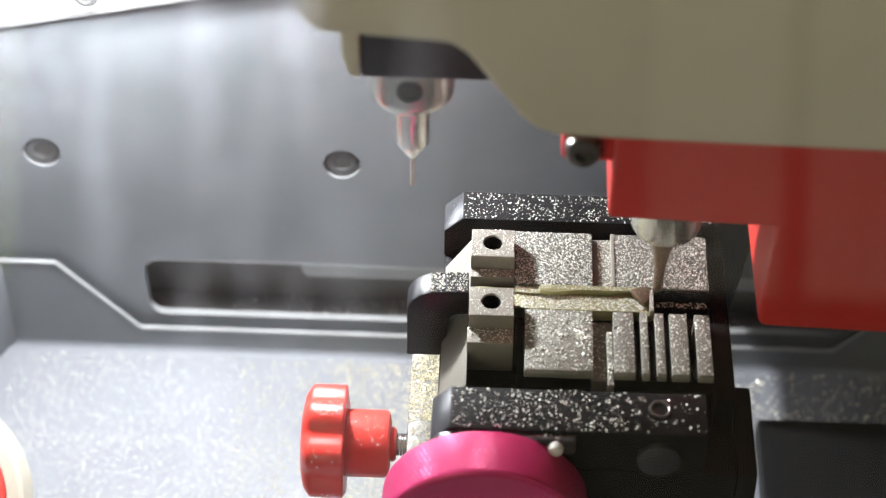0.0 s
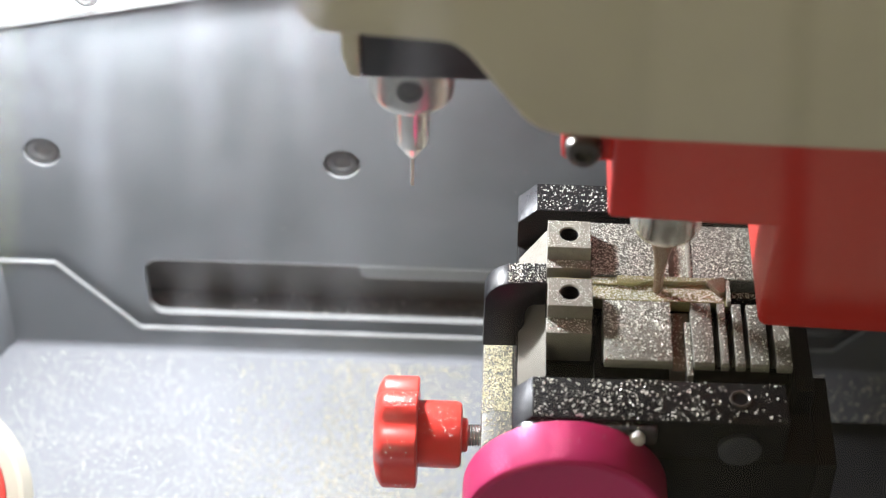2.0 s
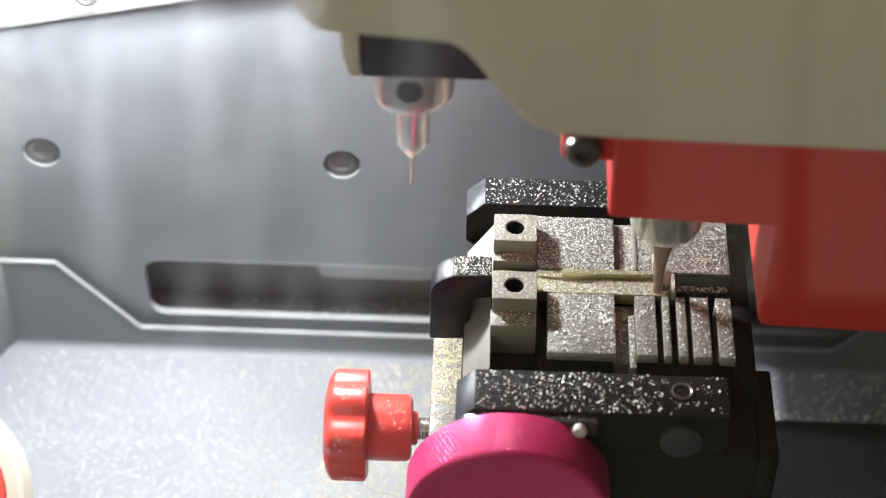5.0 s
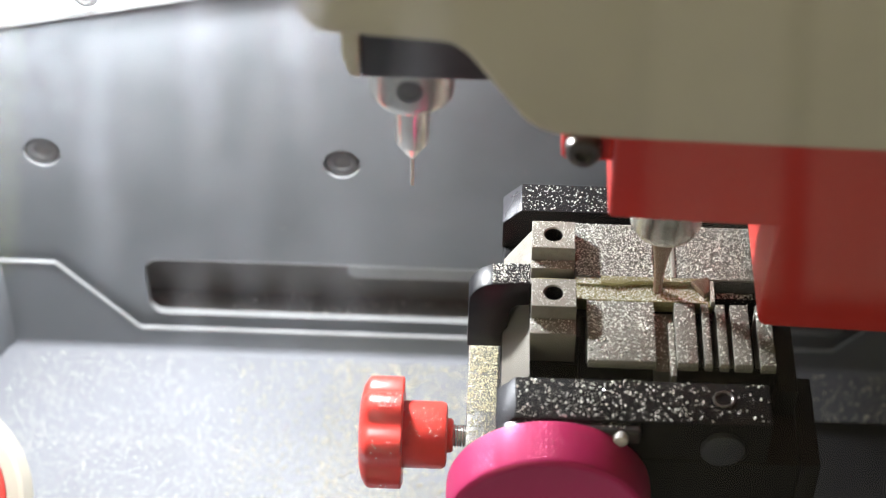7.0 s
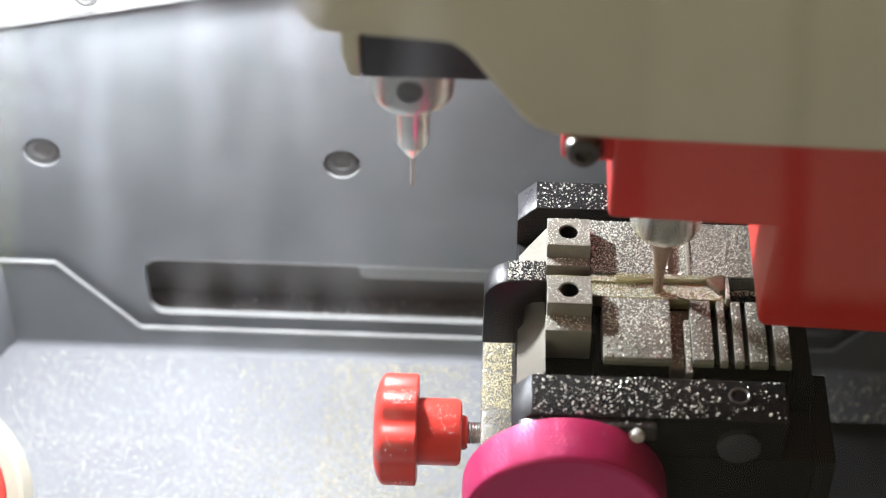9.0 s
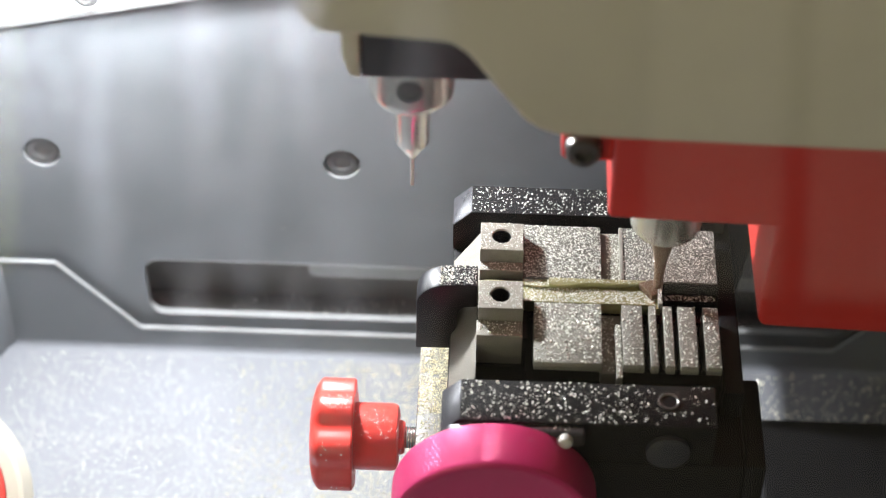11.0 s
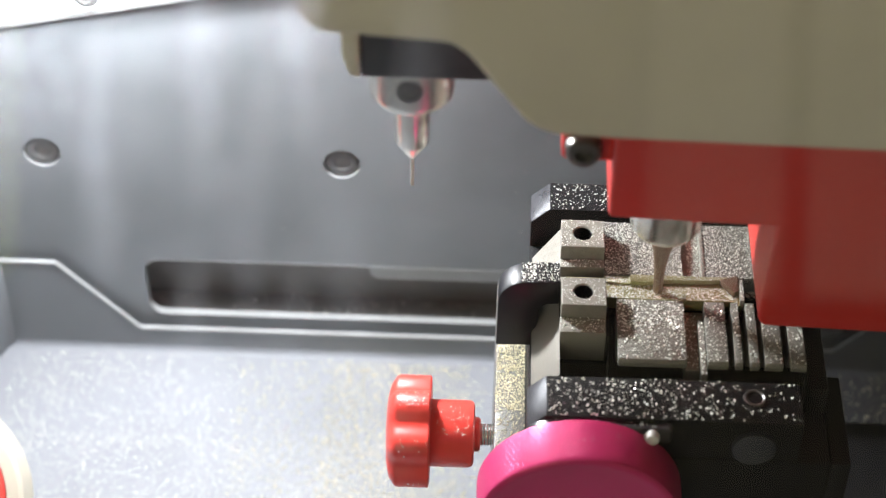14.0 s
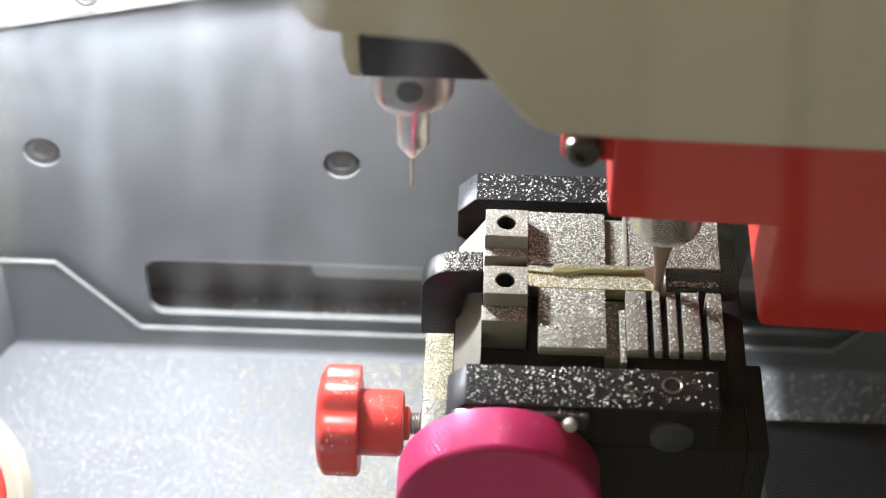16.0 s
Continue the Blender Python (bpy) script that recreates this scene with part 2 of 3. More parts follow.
def socket_screw(name, cx, cz, y, label):
    """A button-head hex screw in a counterbore of the back plate."""
    s = thing(name, cx, y, cz, label, "screw", "screws in the back plate")
    part("counterbore", lathe([(4.33, 0.02), (4.33, 1.6), (4.05, 1.65)], (cx, y, cz), "y", 40, False), EDGE, s, "bright bare rim")
    part("screw_head", lathe([(4.0, 1.65), (4.0, 1.05), (3.75, 0.6), (3.2, 0.35), (2.9, 0.42), (2.7, 0.36), (2.1, 0.34), (1.95, 0.42), (1.95, 0.9)], (cx, y, cz), "y", 36), BOLTGREY, s)
    part("socket", lathe([(1.9, 0.89), (1.6, 0.7), (1.35, 0.7), (1.3, 0.88)], (cx, y, cz), "y", 6), BOLT, s, "dark hex socket")
    return s


# ---- the machine's enclosure ----
def slotted_plate():
    """Back plate with a long rounded slot through it."""
    x0, x1, z0, z1 = -150, 150, -110.3, 196
    a0, a1, b0, b1, r = -85.5, 90.0, -100.5, -81.0, 4.0
    bm = bmesh.new()
    inner = arc(a1 - r, b1 - r, r, 0, 90, 6) + arc(a0 + r, b1 - r, r, 90, 180, 6) + arc(a0 + r, b0 + r, r, 180, 270, 6) + arc(a1 - r, b0 + r, r, 270, 360, 6)
    corners = [(x1, z1), (x0, z1), (x0, z0), (x1, z0)]
    for y in (74.0, 76.0):
        ring = [bm.verts.new((u, y, v)) for u, v in inner]
        out = [bm.verts.new((u, y, v)) for u, v in corners]
        for k in range(4):
            seg = ring[k * 7:k * 7 + 7]
            for i in range(6):
                bm.faces.new((out[k], seg[i], seg[i + 1]))
            bm.faces.new((out[k], seg[6], ring[(k * 7 + 7) % 28], out[(k + 1) % 4]))
        if y == 74.0:
            first = ring
            edge = out
    for i in range(28):
        bm.faces.new((first[i], first[(i + 1) % 28], ring[(i + 1) % 28], ring[i]))
    for i in range(4):
        bm.faces.new((edge[i], edge[(i + 1) % 4], out[(i + 1) % 4], out[i]))
    return bm, inner


def drilled(ob, holes):
    """Cuts round counterbores (x, z, radius, depth) into the front of a plate, for good."""
    cutters = []
    for x, z, r, deep in holes:
        c = link("drill", lathe([(r, 73.0), (r, 74.0 + deep)], (x, 0, z), "y", 40), EDGE, None)
        m = ob.modifiers.new("drill", "BOOLEAN")
        m.operation, m.object, m.solver = "DIFFERENCE", c, "EXACT"
        cutters.append(c)
    bpy.context.view_layer.update()
    me = bpy.data.meshes.new_from_object(ob.evaluated_get(bpy.context.evaluated_depsgraph_get()))
    ob.modifiers.clear()
    ob.data = me
    for c in cutters:
        bpy.data.objects.remove(c)


bm, slot = slotted_plate()
wall = link("wall_north", bm, WALL, None, "grey powder-coated steel back plate with a long slot", False, "structure", "wall")
drilled(wall, [(-106.1, -47.1, 4.35, 1.7), (-35.6, -47.9, 4.35, 1.7)])
bm = bmesh.new()
lip = [[bm.verts.new((u - (0.2 if u > 0 else -0.2), y, v + (0.2 if v < -91 else -0.2))) for u, v in slot] for y in (73.9, 75.9)]
for a, b in zip(lip, lip[1:]):
    for i in range(28):
        bm.faces.new((a[i], a[(i + 1) % 28], b[(i + 1) % 28], b[i]))
link("slot_edge", bm, EDGE, wall, "bare cut edge of the slot")

floor = link("floor", box(-150, 150, -247, 76, -116, -110.3, 0), TRAY, None, "pale steel chip tray strewn with brass chips", False, "structure", "floor")
cheek = [(76, -116), (-246, -116), (-246, -110.3), (-120.5, 196), (76, 196)]
link("wall_west", prism(cheek, -158, -150.1, "x", 1.5), WALL, None, "grey steel side panel of the machine", True, "structure", "wall")
link("wall_east", prism(cheek, 150.1, 158, "x", 1.5), WALL, None, "grey steel side panel of the machine", True, "structure", "wall")
link("ceiling", box(-150, 150, 5, 76, 140, 144, 1), WALL, None, "grey steel top panel of the machine", True, "structure", "ceiling")
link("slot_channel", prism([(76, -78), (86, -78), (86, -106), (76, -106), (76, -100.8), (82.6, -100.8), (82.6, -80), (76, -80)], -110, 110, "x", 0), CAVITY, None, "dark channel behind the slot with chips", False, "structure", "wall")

# upturned back flange of the tray with its stepped top edge
profile = [(-150, -110.3), (-150, -80.3), (-106.5, -80.3), (-87.6, -102.4), (86.6, -102.4), (106, -80.3), (150, -80.3), (150, -110.3)]
flange = link("flange", prism(profile, 70.6, 71.5, "y", 0), WALL, None, "grey tray flange with a stepped top edge", False, "structure", "trim")
steps = profile[1:7]
bm = bmesh.new()
rows = [[bm.verts.new((u, y, v + h)) for u, v in steps] for y, h in ((70.4, -0.3), (70.4, 0.1), (70.6, 0.3), (71.4, 0.3), (71.6, 0.0))]
for a, b in zip(rows, rows[1:]):
    for i in range(len(steps) - 1):
        bm.faces.new((a[i], a[i + 1], b[i + 1], b[i]))
link("flange_edge", bm, EDGE, flange, "bare bright edge of the flange")
bend = [(70.7, -110.2), (70.7, -108.4)] + [(68.7 + y, z) for y, z in arc(0, -108.4, 1.85, 0, -90, 6)]
link("tray_bend", prism(bend, -122, 150, "x", 0), TRAY, None, "rounded bend of the pale tray", True, "structure", "trim")
link("tray_corner", prism([(-119.5, 71), (-121.6, 69.6), (-123, 67), (-124.5, 62), (-126.5, 52), (-133, 30), (-150, 24), (-150, 71)], -110.3, -80.4, "z", 0.8), WALL, None, "rounded grey corner of the tray", True, "structure", "trim")
chips("tray_swarf", [(-120, 131, -60, 69, -110.3, 7000, 0.06, 0.34), (-118, -20, 8, 42, -110.3, 6500, 0.05, 0.24), (-120, -60, 38, 69, -110.3, 1800, 0.06, 0.3), (56, 131, 48.8, 69.5, -110.3, 800, 0.15, 0.65), (56, 131, 52.5, 57, -110.3, 90, 0.25, 0.7)], None, GOLDCHIPS, 5, "fine brass chips scattered over the tray", "swarf")
chips("tray_swarf", [(-62, 0, 5, 68, -110.3, 3600, 0.08, 0.42), (-40, -4, 15, 69, -110.3, 4600, 0.08, 0.42)], None, DRIFT, 9, "golden brass chips heaped on the tray", "swarf")
chips("channel_swarf", [(-84, 90, 76, 82.4, -100.8, 700, 0.06, 0.3)], None, GOLDCHIPS, 6, "fine brass chips lying in the dark channel", "swarf")
chips("wall_swarf", [(-60, 20, -75, -10, 74.0, 40, 0.09, 0.2), (-110, 20, -78, 0, 74.0, 30, 0.07, 0.17)], None, CHIPS, 7, "a few bright chips stuck to the back plate", "swarf", upright=True)

socket_screw("socket_screw", -106.1, -47.1, 74, "grey hex socket screw sunk in the back plate")
socket_screw("socket_screw", -35.6, -47.9, 74, "grey hex socket screw sunk in the back plate")

# lamp strip above the view, and the white bracket at its side
lamp = thing("led_strip", -60, 61, 53, "white LED strip lamp fixed to the back plate", "lamp")
part("lamp_housing", box(-82, -38, 66, 74, 51, 63, 1), WHITE, lamp)
part("diffuser", box(-78, -42, 63.4, 66.2, 52, 62, 1), GLOW, lamp, "glowing white diffuser")
br = thing("panel_lamp", -87, 68, 0, "white glowing LED panel with grey rim and bolt", "lamp")
part("panel", prism([(-127, -11.2), (-109.8, -7.7), (-89, -3.6), (-77, -0.2), (-60, 4.4), (-60, 24), (-127, 24)], 72.6, 74, "y", 0.3), GLOW, br)
part("rim", prism([(-127, -13.4), (-109.9, -9.4), (-67, -0.2), (-30, 7.8), (-30, 13), (-60, 4.6), (-77, 0.0), (-89, -3.4), (-109.8, -7.5), (-127, -11)], 72.2, 74, "y", 0.2), TAB, br, "grey rim")
part("bolt", lathe([(3.1, 0), (3.1, -1.6), (2.6, -2.4), (1.5, -2.5), (1.4, -1.2)], (-89.6, 72.6, 1.4), "y", 24), BOLTGREY, br, "grey hex socket bolt")

# red push button with a cream collar, tilted on its post at the tray's side
pb = thing("push_button", -132, 4, -110.3, "red round push button in a cream collar", "button")
LEAN = Matrix.Translation((-128.8, 4.3, -92)) @ Matrix.Rotation(radians(42), 4, "X")


def leaning(profile):
    bm = lathe(profile, (0, 0, 0), "z", 64)
    bm.transform(LEAN)
    return bm


part("post", box(-142, -122, 2, 20, -110.3, -88, 1.5), BLACKP, pb, "black post")
part("collar", leaning([(26.0, -8), (26.0, 2), (25.2, 3.2), (22.6, 3.6), (22.4, 1)]), CREAM, pb)
part("button", leaning([(22.2, -5), (22.2, 4), (21.0, 6.0), (16, 7.4), (1, 7.8)]), RED, pb)


# ---- the fixed head with its two spindles ----
def spindle_probe():
    t = thing("probe_spindle", -14.9, -7, 20.6, "polished steel probe holder with a thin needle", "probe")
    c = (-15.05, -7, 0)
    body = part("collar", lathe([(5.8, 42.4), (6.9, 42.7), (7.3, 43.4), (7.45, 44.5), (7.45, 66)], c, "z", 48), SATIN, t)
    part("set_screw", lathe([(2.25, -5.0), (2.25, -7.5), (2.1, -7.8), (1.3, -7.85), (1.2, -7.55), (0.2, -7.52)], (-15.1, -7, 48.4), "y", 24), DARKGREY, body, "dark grub screw")
    part("shank", lathe([(0.6, 27.4), (2.75, 30.9), (3.1, 31.6), (3.1, 43)], c, "z", 36), SATIN, t)
    part("needle", lathe([(0.28, 20.6), (0.33, 20.9), (0.33, 27.6), (0.7, 27.9)], c, "z", 14), NEEDLE, t)


def spindle_cutter():
    t = thing("cutter_spindle", 31.2, -7, -4.4, "bronze milling cutter in a polished steel collar", "cutter")
    c = (31.2, -7, 0)
    part("collar", lathe([(4.9, 12.5), (6.0, 12.8), (6.45, 13.6), (6.6, 14.4), (6.6, 40)], c, "z", 48), SATIN, t)
    prof = [(0.8, -4.4), (0.88, -4.2), (0.88, -2.0), (0.95, -0.2), (1.05, 1.6), (1.22, 3.4), (1.5, 5.4), (1.95, 7.4), (2.35, 9.2), (2.5, 13.0)]
    bm = lathe(prof, c, "z", 24)
    for k in range(3):
        a = 2.1 * k
        h = lathe([(0.30, -4.45), (0.34, -4.2), (0.30, -1.2), (0.08, 0.4)], (31.2 + 0.68 * math.cos(a), -7 + 0.68 * math.sin(a), 0), "z", 8)
        me = bpy.data.meshes.new("tooth")
        h.to_mesh(me)
        bm.from_mesh(me)
        bpy.data.meshes.remove(me)
        h.free()
    part("cutter", bm, BRONZE, t, "bronze coated milling cutter")


spindle_probe()
spindle_cutter()

head = thing("machine_head", 20, -20, 30, "cream and red machine head carrying two spindles", "machine head")
shell = [(-33, 130), (-31, 88.0), (-29.2, 83.8), (-26.9, 81.9), (-9.9, 80.8), (-7.5, 80.4), (-5.2, 78.7), (-0.6, 72.2), (3.4, 66.7), (5.8, 64.6), (8.7, 63.5), (18.6, 63.1), (75, 62.0), (75, 130)]
part("front_shell", prism(shell, -42, -38.5, "y", 0.9, 3), CREAM, head, "cream painted front shell")
part("shell_return", prism([(-26.2, 57.0), (-25.0, 53.2), (-23.2, 52.6), (-23.2, 120), (-26.2, 120)], -16.5, 8, "y", 0.5), CREAM, head, "cream side cheek")
part("probe_block", box(-23.0, 2, -16, 8, 52.6, 120, 0.5), DARKGREY, head, "dark grey probe block")
block = [(19.2, 120), (19.2, 29.8), (48.2, 28.8), (47.5, 6.0), (48.6, 4.4), (88, 3.0), (88, 120)]
part("cutter_block", prism(block, -24, 10, "y", 2.1, 5), REDPAINT, head, "red painted cutter block with a hanging guard")
part("ear", box(10.6, 20, -22.2, 0, 40.8, 70, 1.2, 3), REDPAINT, head, "red bolt ear")
bolt = part("bolt", lathe([(3.05, -21.5), (3.05, -24.2), (2.6, -24.9), (1.5, -25.0), (1.4, -23.6)], (14.2, 0, 44.7), "y", 28), BOLT, head, "dark hex socket bolt")

# hidden column, added so the lamps do not light the tray's right side
part("shade_column", prism([(45, 94.8), (45, -77), (54, -77), (58, -46), (92, -46), (92, 94.8)], 48, 73.8, "y", 0.8), DARKGREY, head, "unseen dark column added to shade the tray's right")
part("head_arm", box(-20, 80, 6, 74, 95, 139, 2), DARKGREY, head, "dark arm to the back plate")

# ---- black block added beside the carriage, on the tray's right ----
bed = thing("black_block", 95, 10, -110.3, "black block standing on the tray's right side", "slide bed")
part("block_body", box(66, 131, -80, 48.5, -110.3, -103, 1.2), BLACK, bed)

# ---- the sliding cover behind the slot ----
slide = thing("slide_cover", 0, 79, -84, "grey sliding cover seen through the slot", "cover")
part("cover_plate", prism([(-47.0, -80.2), (-47.0, -85.0)] + arc(-44.5, -87.0, 2.4, 180, 270, 4) + [(70, -89.4), (70, -80.2)], 78, 80, "y", 0.1), TAB, slide)

# ---- the moving carriage with its key clamp ----
clamp = thing("key_clamp", 16, -12, -100, "black and steel key clamp on a sliding carriage", "key clamp")
part("carriage", box(-9.2, 48, -42, 22, -100, -36.4, 0.8), BLACK, clamp, "black carriage block")
part("carriage_ledge", box(-15.6, -9.3, -42, 22, -100, -36, 0.5), PLATE, clamp, "worn bare steel ledge")
part("carriage_arm", box(5, 35, 21.5, 82, -98.5, -90.5, 0.5), BLACK, clamp, "black arm through the slot")
part("body", box(-9.4, 45.0, -43.4, 18.6, -36.2, -14, 0.6), BLACK, clamp, "black anodised clamp body")
part("rear_bar", prism([(-9.6, -14.2), (-9.6, -7.6), (-6.0, -4.0), (43.5, -4.0), (43.5, -14.2)], 10.6, 18.4, "y", 0.15), BLACK, clamp, "black bar dusted with chips")
front = part("front_bar", prism([(-10, -14.2), (-10, -7.4), (-6.7, -4.0), (38.9, -4.0), (38.9, -14.2)], -43.0, -33.2, "y", 0.3), BLACK, clamp, "black bar dusted with chips")
# thin lighter faces paint the lamp's light on the bars' left chamfers
for y0, y1, low, x0, x1 in ((-42.8, -33.4, -7.4, -10.06, -6.76), (10.8, 18.2, -7.6, -9.66, -6.06)):
    part("chamfer", prism([(x0, low), (x0 + 0.1, low - 0.2), (x1 + 0.1, -4.2), (x1, -3.98)], y0, y1, "y", 0.02), LIP, clamp, "grey chamfer face lightened as if lamp-lit")
part("bar_lip", prism([(-10.9, -10.6), (-10.2, -7.6), (-8.6, -5.6), (-6.2, -4.6), (15.5, -4.6), (15.5, -8.0), (-5.2, -8.0), (-7.6, -8.6), (-9.2, -10.8)], -45.0, -42.6, "y", 0.5, 3), LIP, clamp, "rounded worn metal lip")
part("end_cheek", box(41.1, 44.9, -31.4, 18.4, -36, -7.5, 0.6), BLACK, clamp)
part("end_block", box(45.1, 48.8, -43.0, -21.5, -36, -14.5, 0.5), BLACK, clamp)
part("bush", lathe([(1.45, -6), (1.45, -3.85), (1.7, -3.65), (1.95, -3.7), (2.1, -4.3)], (30.5, -37.1, 0), "z", 28), BOLT, front, "bright steel bush")
part("plug", lathe([(3.9, -42.8), (3.9, -44.0), (3.5, -44.25), (0.4, -44.3)], (30.6, 0, -10.2), "y", 36), DARKGREY, clamp, "dull grey plug")
part("pin", lathe([(1.45, -42), (1.45, -45.6), (1.25, -46.1), (0.7, -46.4), (0.2, -46.45)], (12.0, 0, -6.1), "y", 28), NEEDLE, clamp, "bright round pin")

# jaws
jaw = part("rear_jaw", prism([(-4.1, -6.0), (-9.2, -14), (41, -14), (41, -7.0), (5.0, -7.0), (4.9, -6.0)], -7.4, 7.0, "y", 0.15), STEEL, clamp, "grey steel jaw covered in chips")
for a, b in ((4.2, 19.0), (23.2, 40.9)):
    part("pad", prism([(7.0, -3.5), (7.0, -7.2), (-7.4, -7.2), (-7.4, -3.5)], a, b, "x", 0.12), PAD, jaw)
part("rib", box(22.6, 23.3, -7.2, 6.9, -7.2, -3.3, 0.08), STEEL, jaw)
part("clamp_block", holed_plate(-4.1, 4.15, -3.8, 3.65, 0, 0, 1.75, -6.5, 0.0), STEEL, jaw, "steel block with a dark threaded hole")
part("ledge", box(-4.1, 4.15, -6.0, -3.7, -6.5, -3.3, 0.12), STEEL, jaw)
part("groove_floor", box(18.9, 22.7, -7.3, 6.8, -7.4, -5.0, 0.05), STEEL, jaw)
# black strip paints the shade of the deep gap onto the jaw's front
part("gap_shade", box(30.6, 41.2, -7.9, -7.3, -13, -3.9, 0.05), BLACK, jaw, "black strip for the shade in the key gap")
# base is black instead of steel, painting the dark of the deep grooves
jaw2 = part("front_jaw", prism([(5.0, -9.4), (5.0, -14), (41, -14), (41, -9.4)], -28.0, -12.6, "y", 0.15), BLACK, clamp, "grey steel jaw with chips, base black for shade in its crosswise grooves")
part("flank", prism([(-4.2, -6.0), (-9.2, -14), (-4.2, -14)], -31.0, -7.7, "y", 0.1), STEEL, jaw2)
part("root", box(-4.3, 5.1, -21.0, -12.2, -14, -6.0, 0.1), BLACK, jaw2)
# black linings paint the shade inside the steel blocks' holes
part("bore_shade", lathe([(1.72, -0.25), (1.72, -4.5), (0.2, -4.5)], (0, -15.55, 0), "z", 24, False), BLACK, jaw2, "black lining for the shade in the threaded hole")
part("bore_shade", lathe([(1.72, -0.25), (1.72, -4.5), (0.2, -4.5)], (0, 0, 0), "z", 24, False), BLACK, jaw, "black lining for the shade in the threaded hole")
part("clamp_block", holed_plate(-4.1, 4.2, -19.2, -11.95, 0, -15.55, 1.75, -6.5, 0.0), STEEL, jaw2, "steel block with a dark threaded hole")
part("ledge", box(-4.3, 4.2, -23.0, -19.1, -10.8, -3.3, 0.15), STEEL, jaw2)
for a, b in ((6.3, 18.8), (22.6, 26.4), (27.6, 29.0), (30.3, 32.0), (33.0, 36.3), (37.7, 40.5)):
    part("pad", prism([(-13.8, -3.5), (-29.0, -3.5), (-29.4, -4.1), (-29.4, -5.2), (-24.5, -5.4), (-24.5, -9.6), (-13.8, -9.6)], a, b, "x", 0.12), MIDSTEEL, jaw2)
part("groove_floor", box(18.7, 22.6, -28.6, -13.9, -9.5, -6.4, 0.1), STEEL, jaw2)
part("rib", box(21.4, 22.5, -31.2, -18, -9.6, -4.6, 0.1), STEEL, jaw2)
part("channel", prism([(-12.7, -14), (-7.3, -14), (-7.3, -6.4), (-9.6, -6.4), (-9.7, -9), (-12.7, -9)], 4, 40.8, "x", 0.08), BLACK, clamp)

# bent black stop beside the jaws
hook = [(-15.9, -18.1), (-15.8, -10)] + arc(-10.2, -6.6, 5.7, 170, 95, 8) + [(-4.3, -0.8), (-4.3, -6.4), (-6.6, -6.6), (-7.6, -7.4), (-8.0, -9), (-8.3, -18.0)]
for a, b in ((-8.6, -7.3), (-6.9, -5.9), (-5.4, -4.4)):
    part("stop_rib", box(a, b, -12.95, -7.65, -1.2, -0.62, 0.1), BLACKP, clamp)
part("stop_bracket", prism(hook, -13, -7.6, "y", 0.3), BLACKP, clamp, "bent black stop bracket")

# magenta hand wheel on the front
wheel = part("hand_wheel", lathe([(17.0, -44.2), (18.0, -44.4), (18.5, -44.9), (18.5, -53.3), (18.35, -53.8), (18.0, -54.1), (17.5, -54.2), (16.8, -54.0), (16.2, -53.7), (3, -53.6)], (-0.1, 0, -21.0), "y", 144), MAGENTA, clamp, "magenta anodised knurled hand wheel")
bm = bmesh.new()
for way in (-1, 1):
    for k in range(120):
        rows = []
        for i in range(5):
            a = 2 * math.pi * k / 120 + way * 0.06 * i
            u, v = math.cos(a), math.sin(a)
            tu, tv = -v * 0.16, u * 0.16
            y = -45.1 - 2.02 * i
            rows.append([bm.verts.new((-0.1 + q * u + w * tu, y, -21.0 + q * v + w * tv)) for q, w in ((18.48, -1), (18.535, 0), (18.48, 1))])
        for p0, p1 in zip(rows, rows[1:]):
            for i in range(2):
                bm.faces.new((p0[i], p0[i + 1], p1[i + 1], p1[i]))
part("knurling", bm, MAGENTA, wheel)


# red star knob with its screw
def star_knob():
    bm = bmesh.new()
    n = 96
    rings = []
    for x, s, d in ((-37.4, 0.30, 0.0), (-37.2, 0.60, 0.3), (-36.6, 0.82, 0.7), (-35.8, 0.94, 1.0), (-35.4, 0.98, 1.0), (-34.9, 1.0, 1.0), (-28.7, 1.0, 1.0), (-28.4, 0.97, 1.0)):
        ring = []
        for k in range(n):
            a = 2 * math.pi * k / n
            w = 0.5 + 0.5 * math.cos(7 * a + 0.9)
            r = 11.7 * s * (1 - 0.15 * d * (1 - w) ** 1.5)
            ring.append(bm.verts.new((x, -10 + r * math.cos(a), -48.4 + r * math.sin(a))))
        rings.append(ring)
    for a, b in zip(rings, rings[1:]):
        for k in range(n):
            bm.faces.new((a[k], a[(k + 1) % n], b[(k + 1) % n], b[k]))
    bm.faces.new(rings[0])
    bm.faces.new(rings[-1])
    return bm


knob = part("star_knob", star_knob(), RED, clamp, "glossy red lobed plastic knob")
part("knob_hub", lathe([(6.6, -28.8), (6.9, -28.4), (6.9, -20.6), (6.5, -19.7), (5.6, -19.4), (2, -19.4)], (0, -10, -48.4), "x", 48), RED, knob)
part("knob_collar", lathe([(3.6, -19.6), (3.5, -18.6), (3.1, -18.2), (2.2, -18.2)], (0, -10, -48.4), "x", 32), RED, knob)
thread = [(2.1 + 0.25 * (k % 2), -19.8 + 0.28 * k) for k in range(16)]
part("knob_screw", lathe(thread, (0, -10, -48.4), "x", 24), CHROME, knob, "threaded steel screw")

